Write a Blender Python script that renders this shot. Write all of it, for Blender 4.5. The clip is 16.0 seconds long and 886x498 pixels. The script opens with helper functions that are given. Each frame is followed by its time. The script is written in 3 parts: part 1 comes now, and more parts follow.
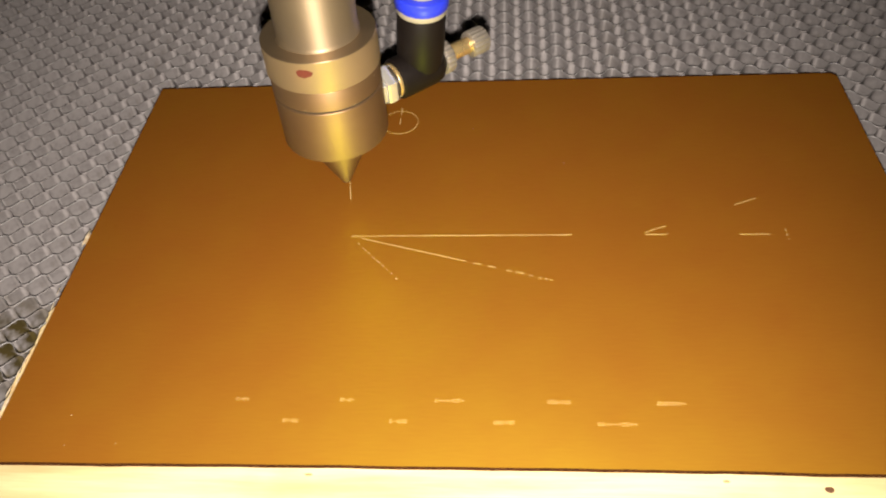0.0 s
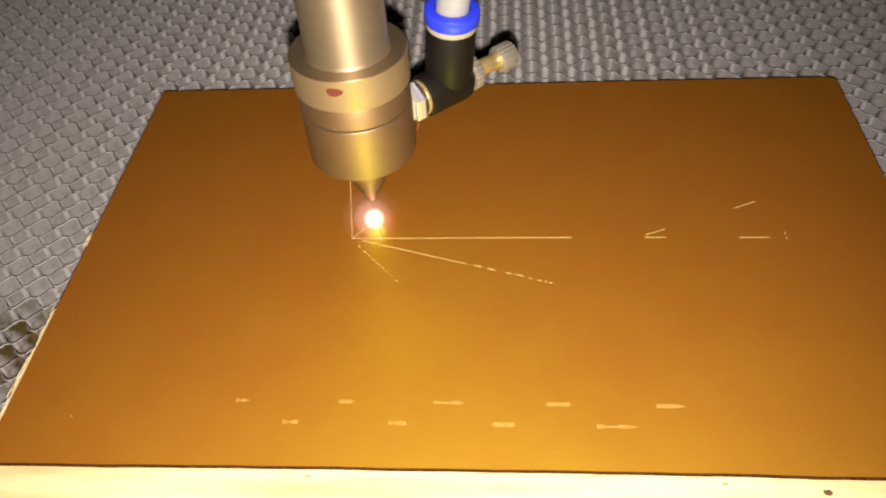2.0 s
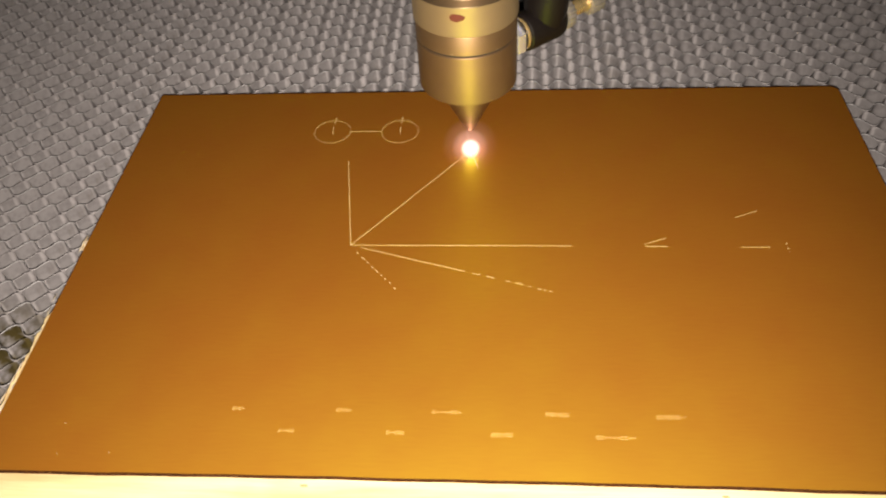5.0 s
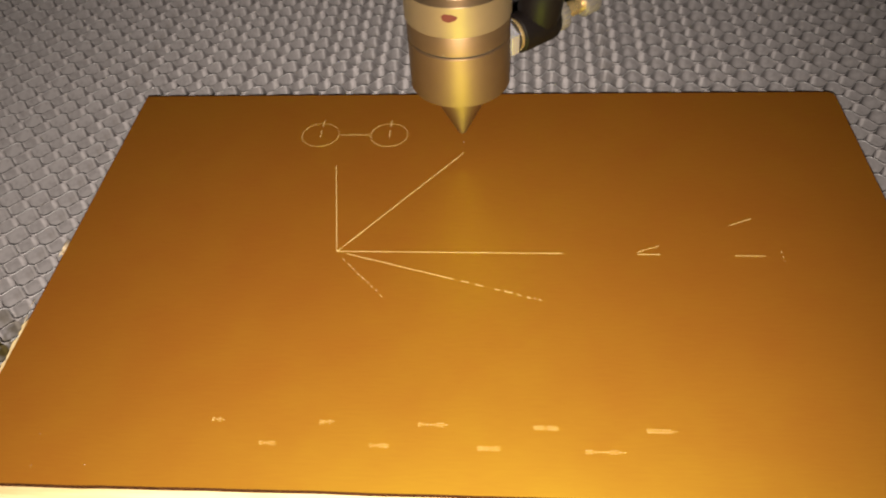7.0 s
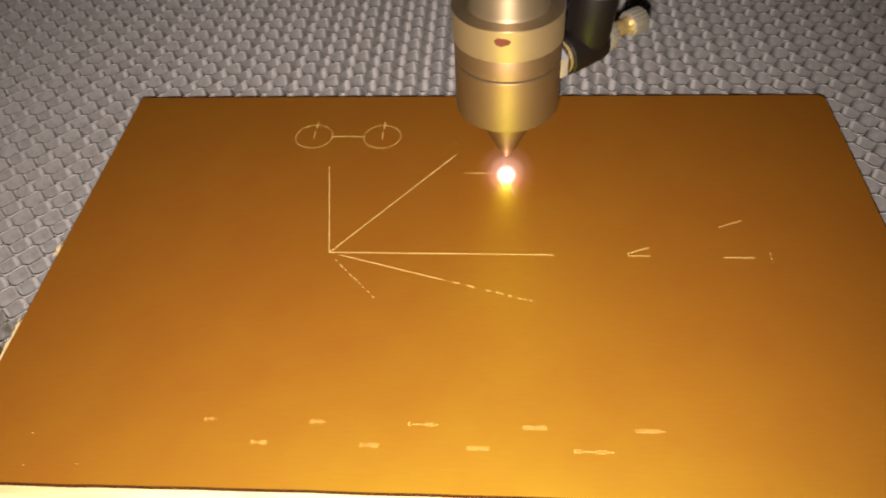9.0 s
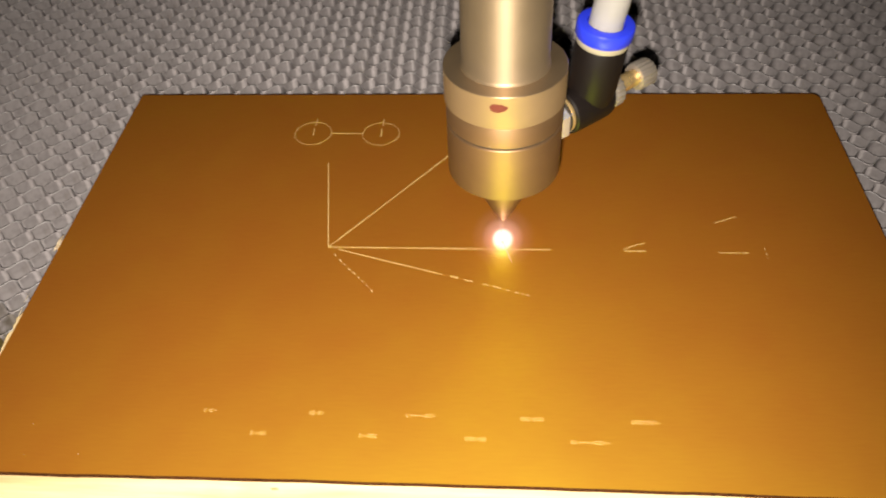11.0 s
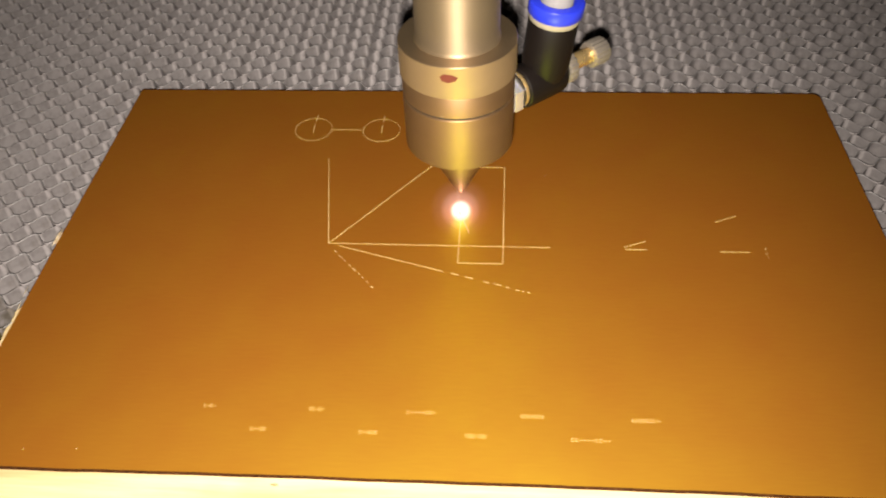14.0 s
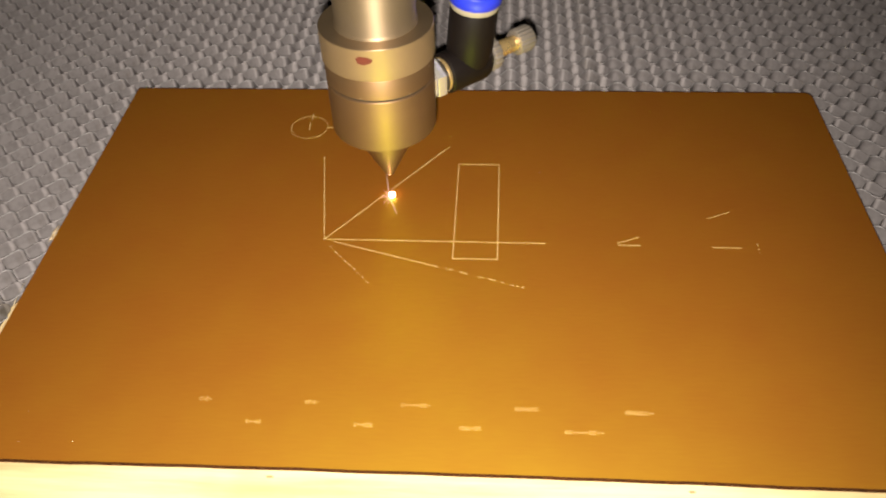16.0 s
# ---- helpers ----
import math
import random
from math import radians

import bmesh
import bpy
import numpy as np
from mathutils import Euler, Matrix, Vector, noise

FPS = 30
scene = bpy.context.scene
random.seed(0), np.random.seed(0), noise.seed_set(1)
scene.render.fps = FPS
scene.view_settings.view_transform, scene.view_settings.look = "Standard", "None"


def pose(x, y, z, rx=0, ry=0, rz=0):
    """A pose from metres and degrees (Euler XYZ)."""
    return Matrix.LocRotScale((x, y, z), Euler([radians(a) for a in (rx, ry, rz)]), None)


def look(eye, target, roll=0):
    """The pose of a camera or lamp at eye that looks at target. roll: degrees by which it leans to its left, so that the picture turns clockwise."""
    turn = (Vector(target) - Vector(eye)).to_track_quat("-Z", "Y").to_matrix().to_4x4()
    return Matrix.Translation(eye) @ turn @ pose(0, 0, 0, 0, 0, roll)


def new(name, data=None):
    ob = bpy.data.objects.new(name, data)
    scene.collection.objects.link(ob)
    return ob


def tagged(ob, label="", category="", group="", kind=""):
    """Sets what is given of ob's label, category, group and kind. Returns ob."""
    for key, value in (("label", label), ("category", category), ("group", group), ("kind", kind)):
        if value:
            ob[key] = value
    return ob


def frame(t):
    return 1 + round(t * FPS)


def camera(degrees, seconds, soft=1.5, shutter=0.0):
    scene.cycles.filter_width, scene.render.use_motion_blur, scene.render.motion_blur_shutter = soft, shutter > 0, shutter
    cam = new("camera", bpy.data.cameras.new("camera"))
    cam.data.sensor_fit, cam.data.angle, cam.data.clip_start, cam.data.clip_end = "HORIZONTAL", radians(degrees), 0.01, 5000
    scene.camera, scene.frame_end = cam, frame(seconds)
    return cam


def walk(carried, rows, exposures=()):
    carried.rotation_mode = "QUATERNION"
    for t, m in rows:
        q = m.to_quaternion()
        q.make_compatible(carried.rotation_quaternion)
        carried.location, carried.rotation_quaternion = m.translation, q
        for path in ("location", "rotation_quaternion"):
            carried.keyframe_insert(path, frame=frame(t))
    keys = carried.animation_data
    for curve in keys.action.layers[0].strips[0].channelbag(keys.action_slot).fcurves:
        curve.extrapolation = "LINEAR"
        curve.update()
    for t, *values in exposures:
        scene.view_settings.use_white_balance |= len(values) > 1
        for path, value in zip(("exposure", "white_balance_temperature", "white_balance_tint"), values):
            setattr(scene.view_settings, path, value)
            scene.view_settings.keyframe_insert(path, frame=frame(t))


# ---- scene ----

# ---------------------------------------------------------------- camera
cam = camera(56.8, 16.0, soft=2.1)
PATH = [
    (0.0, -0.0023, -0.0014, 0.1740, 6.61, -45.78, -5.19),
    (0.5, -0.0015, -0.0017, 0.1747, 6.72, -45.76, -5.26),
    (1.0, -0.0027, -0.0010, 0.1752, 6.58, -45.73, -5.04),
    (1.5, -0.0024, -0.0004, 0.1745, 6.72, -45.72, -5.08),
    (2.0, -0.0020, -0.0019, 0.1743, 6.66, -45.57, -5.09),
    (2.5, -0.0019, -0.0033, 0.1739, 6.68, -45.67, -5.15),
    (3.0, -0.0017, -0.0041, 0.1732, 6.79, -45.52, -5.20),
    (3.5, -0.0017, -0.0041, 0.1743, 6.59, -45.52, -4.88),
    (4.0, -0.0025, -0.0027, 0.1743, 6.47, -45.39, -4.66),
    (6.5, -0.0015, 0.0033, 0.1710, 6.24, -45.15, -4.13),
    (7.0, -0.0005, 0.0048, 0.1707, 6.05, -45.13, -3.89),
    (7.5, 0.0012, 0.0040, 0.1717, 6.08, -45.07, -3.91),
    (8.0, 0.0003, 0.0037, 0.1716, 5.87, -45.08, -3.73),
    (8.5, 0.0008, 0.0040, 0.1713, 5.83, -44.99, -3.66),
    (9.0, 0.0014, 0.0038, 0.1718, 5.82, -45.07, -3.62),
    (11.5, 0.0011, -0.0002, 0.1712, 5.36, -44.77, -3.11),
    (12.0, 0.0007, -0.0003, 0.1700, 5.24, -44.85, -2.92),
    (12.5, 0.0013, -0.0017, 0.1706, 5.13, -44.88, -2.80),
    (13.0, -0.0001, -0.0016, 0.1710, 5.17, -44.89, -2.75),
    (13.5, -0.0009, -0.0016, 0.1709, 5.21, -44.76, -2.68),
    (14.0, -0.0002, 0.0001, 0.1709, 5.08, -44.90, -2.53),
    (14.5, 0.0000, -0.0000, 0.1700, 4.92, -44.78, -2.51),
    (15.0, -0.0003, -0.0005, 0.1706, 4.86, -44.76, -2.46),
    (15.5, -0.0001, -0.0007, 0.1717, 4.73, -44.68, -2.38),
    (16.0, 0.0002, -0.0031, 0.1698, 4.64, -44.49, -2.21),
]
walk(cam, [(t, pose(x, y, z, 90 + pitch, 0, yaw) @ pose(0, 0, 0, 0, 0, roll)) for t, x, y, z, yaw, pitch, roll in PATH],
     [(0.0, 0.0), (7.5, 0.0), (8.5, 0.03), (9.2, 0.11), (11.5, 0.04), (15.2, 0.02), (16.0, -0.07)])

# ---------------------------------------------------------------- light
world = bpy.data.worlds.new("dark_room")
scene.world = world
world.use_nodes = True
world.node_tree.nodes["Background"].inputs[0].default_value = (0.5, 0.55, 0.6, 1)
world.node_tree.nodes["Background"].inputs[1].default_value = 0.02

# the torch of the recording phone, just beside its lens
torch = new("torch_lamp", bpy.data.lights.new("torch_lamp", "SPOT"))
torch.data.energy = 7.3
torch.data.spot_size, torch.data.spot_blend = radians(108), 1.0
torch.data.color = (1.0, 0.905, 0.79)
torch.data.shadow_soft_size = 0.0025
torch.matrix_world = look((-0.002, -0.0085, 0.1635), (-0.027, 0.116, 0.0))

# ---------------------------------------------------------------- materials


class Mat:
    """A node material with a few short cuts."""

    def __init__(self, name, color=(0.5, 0.5, 0.5), rough=0.5, metal=0.0):
        self.m = bpy.data.materials.new(name)
        self.m.use_nodes = True
        self.t = self.m.node_tree
        self.b = self.t.nodes["Principled BSDF"]
        self.set("Base Color", (*color, 1))
        self.set("Roughness", rough)
        self.set("Metallic", metal)

    def set(self, key, value):
        self.b.inputs[key].default_value = value

    def node(self, kind, **values):
        n = self.t.nodes.new(kind)
        for key, value in values.items():
            n.inputs[key.replace("_", " ")].default_value = value
        return n

    def link(self, a, b):
        self.t.links.new(a, b)

    def coords(self, scale=(1, 1, 1), space="Object"):
        tc = self.node("ShaderNodeTexCoord")
        mp = self.node("ShaderNodeMapping")
        mp.inputs["Scale"].default_value = scale
        self.link(tc.outputs[space], mp.inputs["Vector"])
        return mp.outputs["Vector"]

    def noise(self, scale, detail=4.0, stretch=(1, 1, 1), rough=0.55):
        n = self.node("ShaderNodeTexNoise", Scale=scale, Detail=detail, Roughness=rough)
        self.link(self.coords(stretch), n.inputs["Vector"])
        return n.outputs["Fac"]

    def ramp(self, fac, stops):
        r = self.node("ShaderNodeValToRGB")
        el = r.color_ramp.elements
        while len(el) < len(stops):
            el.new(0.5)
        for e, (p, c) in zip(el, stops):
            e.position, e.color = p, (*c, 1) if len(c) == 3 else c
        self.link(fac, r.inputs["Fac"])
        return r.outputs["Color"]

    def mix(self, fac, a, b, how="MIX"):
        n = self.t.nodes.new("ShaderNodeMix")
        n.data_type, n.blend_type = "RGBA", how
        for socket, v in ((n.inputs[0], fac), (n.inputs[6], a), (n.inputs[7], b)):
            if isinstance(v, (int, float)):
                socket.default_value = v
            elif isinstance(v, tuple):
                socket.default_value = (*v, 1)
            else:
                self.link(v, socket)
        return n.outputs[2]

    def span(self, fac, lo, hi):
        n = self.node("ShaderNodeMapRange")
        n.inputs["To Min"].default_value, n.inputs["To Max"].default_value = lo, hi
        self.link(fac, n.inputs["Value"])
        return n.outputs["Result"]

    def bump(self, fac, strength=0.2, distance=0.0002):
        n = self.node("ShaderNodeBump", Strength=strength, Distance=distance)
        self.link(fac, n.inputs["Height"])
        self.link(n.outputs["Normal"], self.b.inputs["Normal"])

    def to(self, key, socket):
        self.link(socket, self.b.inputs[key])
        return self


def coating_material():
    """Red-brown lacquer with a golden, broad metallic sheen."""
    k = Mat("brown_coating", rough=0.6)
    fine = k.noise(1500, 3, (0.12, 1, 1))
    broad = k.noise(18, 4)
    k.to("Base Color", k.mix(k.span(broad, 0.0, 1.0), (0.300, 0.050, 0.011), (0.340, 0.059, 0.013)))
    k.set("Specular IOR Level", 0.2)
    k.bump(fine, 0.12, 0.00006)
    sheen = k.node("ShaderNodeBsdfGlossy")
    k.link(k.mix(k.span(fine, 0.0, 1.0), (0.60, 0.79, 0.020), (0.715, 0.94, 0.028)), sheen.inputs["Color"])
    k.link(k.span(k.noise(60, 5), 0.435, 0.50), sheen.inputs["Roughness"])
    both = k.node("ShaderNodeMixShader", Fac=0.505)
    k.link(k.b.outputs[0], both.inputs[1])
    k.link(sheen.outputs[0], both.inputs[2])
    k.link(both.outputs[0], k.t.nodes["Material Output"].inputs["Surface"])
    return k.m


def charred_material():
    k = Mat("charred_edge", rough=0.9)
    k.set("Specular IOR Level", 0.05)
    k.to("Base Color", k.ramp(k.noise(900, 4), [(0.3, (0.022, 0.008, 0.002)), (0.75, (0.080, 0.030, 0.008))]))
    return k.m


def mark_material():
    k = Mat("engraved_mark", rough=0.8)
    k.to("Base Color", k.ramp(k.noise(1500, 3), [(0.3, (0.60, 0.42, 0.14)), (0.7, (0.84, 0.64, 0.26))]))
    return k.m


def wood_material(name, light, dark):
    k = Mat(name, rough=0.62)
    grain = k.noise(90, 6, (0.18, 2.4, 1), 0.65)
    cloud = k.noise(14, 4, (0.5, 1.4, 1))
    base = k.mix(k.span(cloud, 0.0, 0.4), k.ramp(grain, [(0.32, dark), (0.62, light)]), dark)
    smear = k.ramp(k.noise(19, 3, (1, 0.5, 1)), [(0.56, (0, 0, 0)), (0.70, (0.75, 0.75, 0.75))])
    k.to("Base Color", k.mix(smear, base, tuple(c * 0.62 for c in dark)))
    k.bump(grain, 0.15, 0.0002)
    return k.m


def aluminium_material():
    k = Mat("honeycomb_aluminium", rough=0.6, metal=0.25)
    spots = k.noise(140, 5)
    broad = k.noise(11, 4)
    clean = k.mix(k.span(broad, 0, 1), (0.385, 0.352, 0.358), (0.455, 0.418, 0.42))
    soot = k.ramp(spots, [(0.60, (0, 0, 0)), (0.74, (1, 1, 1))])
    patch = k.ramp(k.noise(420, 4), [(0.36, (0.8, 0.8, 0.8)), (0.56, (0, 0, 0))])
    clean = k.mix(k.span(patch, 0.0, 0.35), clean, (0.17, 0.15, 0.145))
    grimy = k.mix(k.span(soot, 0.0, 0.35), clean, (0.15, 0.12, 0.085))
    # burnt resin on the bed beside the board
    pos = k.node("ShaderNodeNewGeometry").outputs["Position"]
    away = k.t.nodes.new("ShaderNodeVectorMath")
    away.operation = "DISTANCE"
    away.inputs[1].default_value = (-0.147, 0.136, -0.008)
    k.link(pos, away.inputs[0])
    near = k.node("ShaderNodeMapRange")
    for key, v in (("From Min", 0.008), ("From Max", 0.022), ("To Min", 1.0), ("To Max", 0.0)):
        near.inputs[key].default_value = v
    k.link(away.outputs["Value"], near.inputs["Value"])
    resin = k.node("ShaderNodeMath")
    resin.operation = "MULTIPLY"
    k.link(near.outputs["Result"], resin.inputs[0])
    k.link(k.ramp(k.noise(170, 3), [(0.38, (0, 0, 0)), (0.55, (1, 1, 1))]), resin.inputs[1])
    k.to("Base Color", k.mix(resin.outputs["Value"], grimy, (0.09, 0.065, 0.018)))
    k.to("Roughness", k.span(spots, 0.54, 0.68))
    k.bump(k.noise(420, 3), 0.25, 0.0004)
    return k.m


def brass_material(name, low, high, rough, metal=1.0, stretch=(1, 1, 60), brushed=0.0):
    """Turned and anodised metal: fine rings run round the axis and draw highlights out along it."""
    k = Mat(name, rough=rough, metal=metal)
    rings = k.noise(60, 4, stretch)
    wear = k.noise(160, 5)
    fine = k.noise(700, 3, (1, 1, 6))
    k.to("Base Color", k.mix(k.span(fine, 0.0, 0.35), k.mix(k.span(wear, 0, 1), low, high), low))
    k.to("Roughness", k.span(k.noise(240, 4), rough - 0.04, rough + 0.05))
    k.bump(rings, 0.05, 0.00004)
    if brushed:
        round_axis = k.t.nodes.new("ShaderNodeTangent")
        round_axis.direction_type, round_axis.axis = "RADIAL", "Z"
        k.link(round_axis.outputs[0], k.b.inputs["Tangent"])
        k.set("Anisotropic", brushed)
        k.set("Anisotropic Rotation", 0.25)
    return k.m


def plain_material(name, color, rough, metal=0.0, grain=300, vary=0.15, relief=0.1, gloss=0.5):
    k = Mat(name, rough=rough, metal=metal)
    k.set("Specular IOR Level", gloss)
    f = k.noise(grain, 4)
    dim = tuple(c * (1 - vary) for c in color)
    k.to("Base Color", k.mix(k.span(f, 0, 1), dim, color))
    k.to("Roughness", k.span(k.noise(grain * 0.4, 3), max(0.03, rough - 0.07), rough + 0.07))
    k.bump(f, relief, 0.0001)
    return k.m


def hose_material():
    k = Mat("milky_hose", (0.34, 0.325, 0.315), 0.35)
    k.set("Subsurface Weight", 0.3)
    k.set("Subsurface Radius", (0.002, 0.002, 0.0018))
    k.set("Transmission Weight", 0.0)
    k.to("Roughness", k.span(k.noise(200, 3), 0.28, 0.42))
    return k.m


TO_LENS = Vector((0.0, -0.65, 0.76))  # towards the lens, so the glare halo fades at its seen rim


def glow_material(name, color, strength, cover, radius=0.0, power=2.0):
    """Glow that lets light through by its cover; with a radius, densest towards the lens, thinning out to nothing round
    the sides.
    """
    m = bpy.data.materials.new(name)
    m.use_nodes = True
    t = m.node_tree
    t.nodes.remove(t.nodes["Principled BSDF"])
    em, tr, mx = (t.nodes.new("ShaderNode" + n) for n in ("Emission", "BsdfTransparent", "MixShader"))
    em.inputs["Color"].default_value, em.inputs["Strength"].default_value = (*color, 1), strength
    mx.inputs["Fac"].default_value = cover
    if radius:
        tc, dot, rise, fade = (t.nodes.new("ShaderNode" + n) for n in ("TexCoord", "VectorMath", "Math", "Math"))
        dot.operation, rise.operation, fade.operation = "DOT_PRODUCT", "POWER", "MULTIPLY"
        dot.inputs[1].default_value = TO_LENS / radius
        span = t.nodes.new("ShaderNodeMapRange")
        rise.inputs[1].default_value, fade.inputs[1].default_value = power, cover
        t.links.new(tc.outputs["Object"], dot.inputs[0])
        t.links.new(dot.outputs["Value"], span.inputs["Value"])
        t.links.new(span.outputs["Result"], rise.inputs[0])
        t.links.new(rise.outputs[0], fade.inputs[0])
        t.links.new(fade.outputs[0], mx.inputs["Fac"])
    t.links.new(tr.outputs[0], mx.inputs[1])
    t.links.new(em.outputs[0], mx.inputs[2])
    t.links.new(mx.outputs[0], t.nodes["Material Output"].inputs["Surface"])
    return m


COATING, CHAR, MARK = coating_material(), charred_material(), mark_material()
PLY = wood_material("pale_plywood", (0.72, 0.58, 0.32), (0.50, 0.34, 0.155))
RAW = wood_material("raw_fibre", (0.88, 0.78, 0.62), (0.78, 0.62, 0.44))
STAIN = plain_material("pin_knot", (0.42, 0.26, 0.11), 0.7, grain=900, vary=0.4)
KNOT = plain_material("wood_knot", (0.13, 0.055, 0.02), 0.7, grain=900, vary=0.5)
HONEY = aluminium_material()
# paler colour stands in for light caught on the cut edges
LIT_LIP = plain_material("lit_lip_aluminium", (0.44, 0.42, 0.425), 0.55, 0.25, 500, 0.25)
TUBE = brass_material("satin_tube", (0.25, 0.186, 0.112), (0.31, 0.233, 0.144), 0.48, 0.74, brushed=0.45)
COLLAR = brass_material("sanded_collar", (0.35, 0.25, 0.142), (0.44, 0.318, 0.185), 0.46, 0.72, (1, 1, 8))
TURNED = brass_material("turned_face", (0.37, 0.265, 0.16), (0.46, 0.335, 0.205), 0.40, 0.88, brushed=0.65)
BARREL = brass_material("bronze_barrel", (0.26, 0.158, 0.080), (0.32, 0.20, 0.104), 0.50, 0.82, brushed=0.5)
NOZZLE = brass_material("nozzle_brass", (0.27, 0.165, 0.105), (0.34, 0.21, 0.14), 0.42, 0.95, brushed=0.6)
CHROME = plain_material("nickel_plate", (0.94, 0.91, 0.86), 0.25, 0.78, 500, 0.08)
STEM = plain_material("yellow_brass", (0.82, 0.58, 0.26), 0.28, 0.75, 500, 0.1)
KNURL = plain_material("knurled_steel", (0.42, 0.365, 0.31), 0.42, 0.6, 900, 0.25)
BLACK = plain_material("black_nylon", (0.010, 0.007, 0.006), 0.48, 0.0, 700, 0.3, gloss=0.2)
BLUE = plain_material("blue_nylon", (0.025, 0.045, 0.72), 0.35, 0.0, 500, 0.1)
BEIGE = plain_material("cream_nylon", (0.36, 0.315, 0.235), 0.45, 0.0, 500, 0.1)
HOSE = hose_material()
RED = plain_material("red_paint", (0.135, 0.021, 0.009), 0.7, 0.0, 1500, 0.35)
# near-black colour puts the shade of narrow gaps into their rings
GAP_SHADE = plain_material("painted_gap_shade", (0.03, 0.022, 0.014), 0.6, 0.0)
STEEL = plain_material("grey_enclosure", (0.22, 0.23, 0.24), 0.6, 0.0, 60, 0.15)
TRAY = plain_material("sooty_tray", (0.05, 0.045, 0.04), 0.7, 0.0, 80, 0.4)
DUST = plain_material("pale_dust", (0.75, 0.62, 0.45), 0.9)
CORE = glow_material("white_hot", (1.0, 0.46, 0.38), 90.0, 1.0)
# radius, strength, cover, power of each layer of the added lens-glare halo
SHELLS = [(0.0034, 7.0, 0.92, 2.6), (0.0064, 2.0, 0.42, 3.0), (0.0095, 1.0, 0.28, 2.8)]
HALO = [glow_material("glare_halo", tone, *shell[1:3], shell[0], shell[3]) for tone, shell in zip(((1.0, 0.62, 0.50), (1.0, 0.50, 0.36), (1.0, 0.42, 0.24)), SHELLS)]
RAY = glow_material("glare_streak", (1.0, 0.66, 0.46), 1.4, 0.38)

# ---------------------------------------------------------------- mesh helpers


def part(name, bm, material, parent=None, label="", smooth=True):
    """Links a bmesh as one mesh object under a thing or a part."""
    me = bpy.data.meshes.new(name)
    bm.normal_update()
    bm.to_mesh(me)
    bm.free()
    for m in material if isinstance(material, (list, tuple)) else [material]:
        me.materials.append(m)
    if smooth:
        me.shade_smooth()
        me.set_sharp_from_angle(angle=radians(35))
    ob = new(name, me)
    ob.parent = parent
    if label:
        tagged(ob, label)
    return ob


def lathe(profile, sides=64, about=None, wobble=None):
    """Turns (radius, height) pairs round z. wobble(i, radius): a radius for side i, as on a knurled rim."""
    bm = bmesh.new()
    rings = []
    for r, z in profile:
        ring = []
        for i in range(sides):
            a = 2 * math.pi * i / sides
            q = wobble(i, r) if wobble else r
            ring.append(bm.verts.new((q * math.cos(a), q * math.sin(a), z)))
        rings.append(ring)
    for a, b in zip(rings, rings[1:]):
        for i in range(sides):
            j = (i + 1) % sides
            bm.faces.new((a[i], a[j], b[j], b[i]))
    if profile[0][0] > 1e-6:
        bm.faces.new(list(reversed(rings[0])))
    if profile[-1][0] > 1e-6:
        bm.faces.new(rings[-1])
    if about is not None:
        bmesh.ops.transform(bm, matrix=about, verts=bm.verts)
    bmesh.ops.recalc_face_normals(bm, faces=bm.faces)
    return bm


def disc_profile(r, z0, z1, edge=0.0004):
    """A cylinder's profile with softened rims."""
    return [(r - edge, z0), (r - edge * 0.3, z0 + edge * 0.3), (r, z0 + edge), (r, z1 - edge), (r - edge * 0.3, z1 - edge * 0.3), (r - edge, z1)]


def sweep(points, radius, sides=32):
    """A round bar along a line of points."""
    bm = bmesh.new()
    rings = []
    pts = [Vector(p) for p in points]
    for i, p in enumerate(pts):
        d = (pts[min(i + 1, len(pts) - 1)] - pts[max(i - 1, 0)]).normalized()
        side = d.cross(Vector((0, 1, 0))).normalized()
        up = side.cross(d)
        rings.append([bm.verts.new(p + radius * (math.cos(2 * math.pi * k / sides) * side + math.sin(2 * math.pi * k / sides) * up)) for k in range(sides)])
    for a, b in zip(rings, rings[1:]):
        for k in range(sides):
            j = (k + 1) % sides
            bm.faces.new((a[k], a[j], b[j], b[k]))
    bm.faces.new(rings[0])
    bm.faces.new(rings[-1])
    bmesh.ops.recalc_face_normals(bm, faces=bm.faces)
    return bm


def slab(outline, z0, z1, edge=0.0):
    """A flat plate from an outline; the side faces take the second material."""
    bm = bmesh.new()
    low = [bm.verts.new((x, y, z0)) for x, y in outline]
    high = [bm.verts.new((x, y, z1)) for x, y in outline]
    bm.faces.new(high)
    bm.faces.new(list(reversed(low)))
    n = len(outline)
    for i in range(n):
        f = bm.faces.new((low[i], low[(i + 1) % n], high[(i + 1) % n], high[i]))
        f.material_index = 1
    return bm


def box(x0, x1, y0, y1, z0, z1):
    bm = bmesh.new()
    bmesh.ops.create_cube(bm, size=1)
    for v in bm.verts:
        v.co = Vector((x0 if v.co.x < 0 else x1, y0 if v.co.y < 0 else y1, z0 if v.co.z < 0 else z1))
    return bm


RNG = random.Random(7)


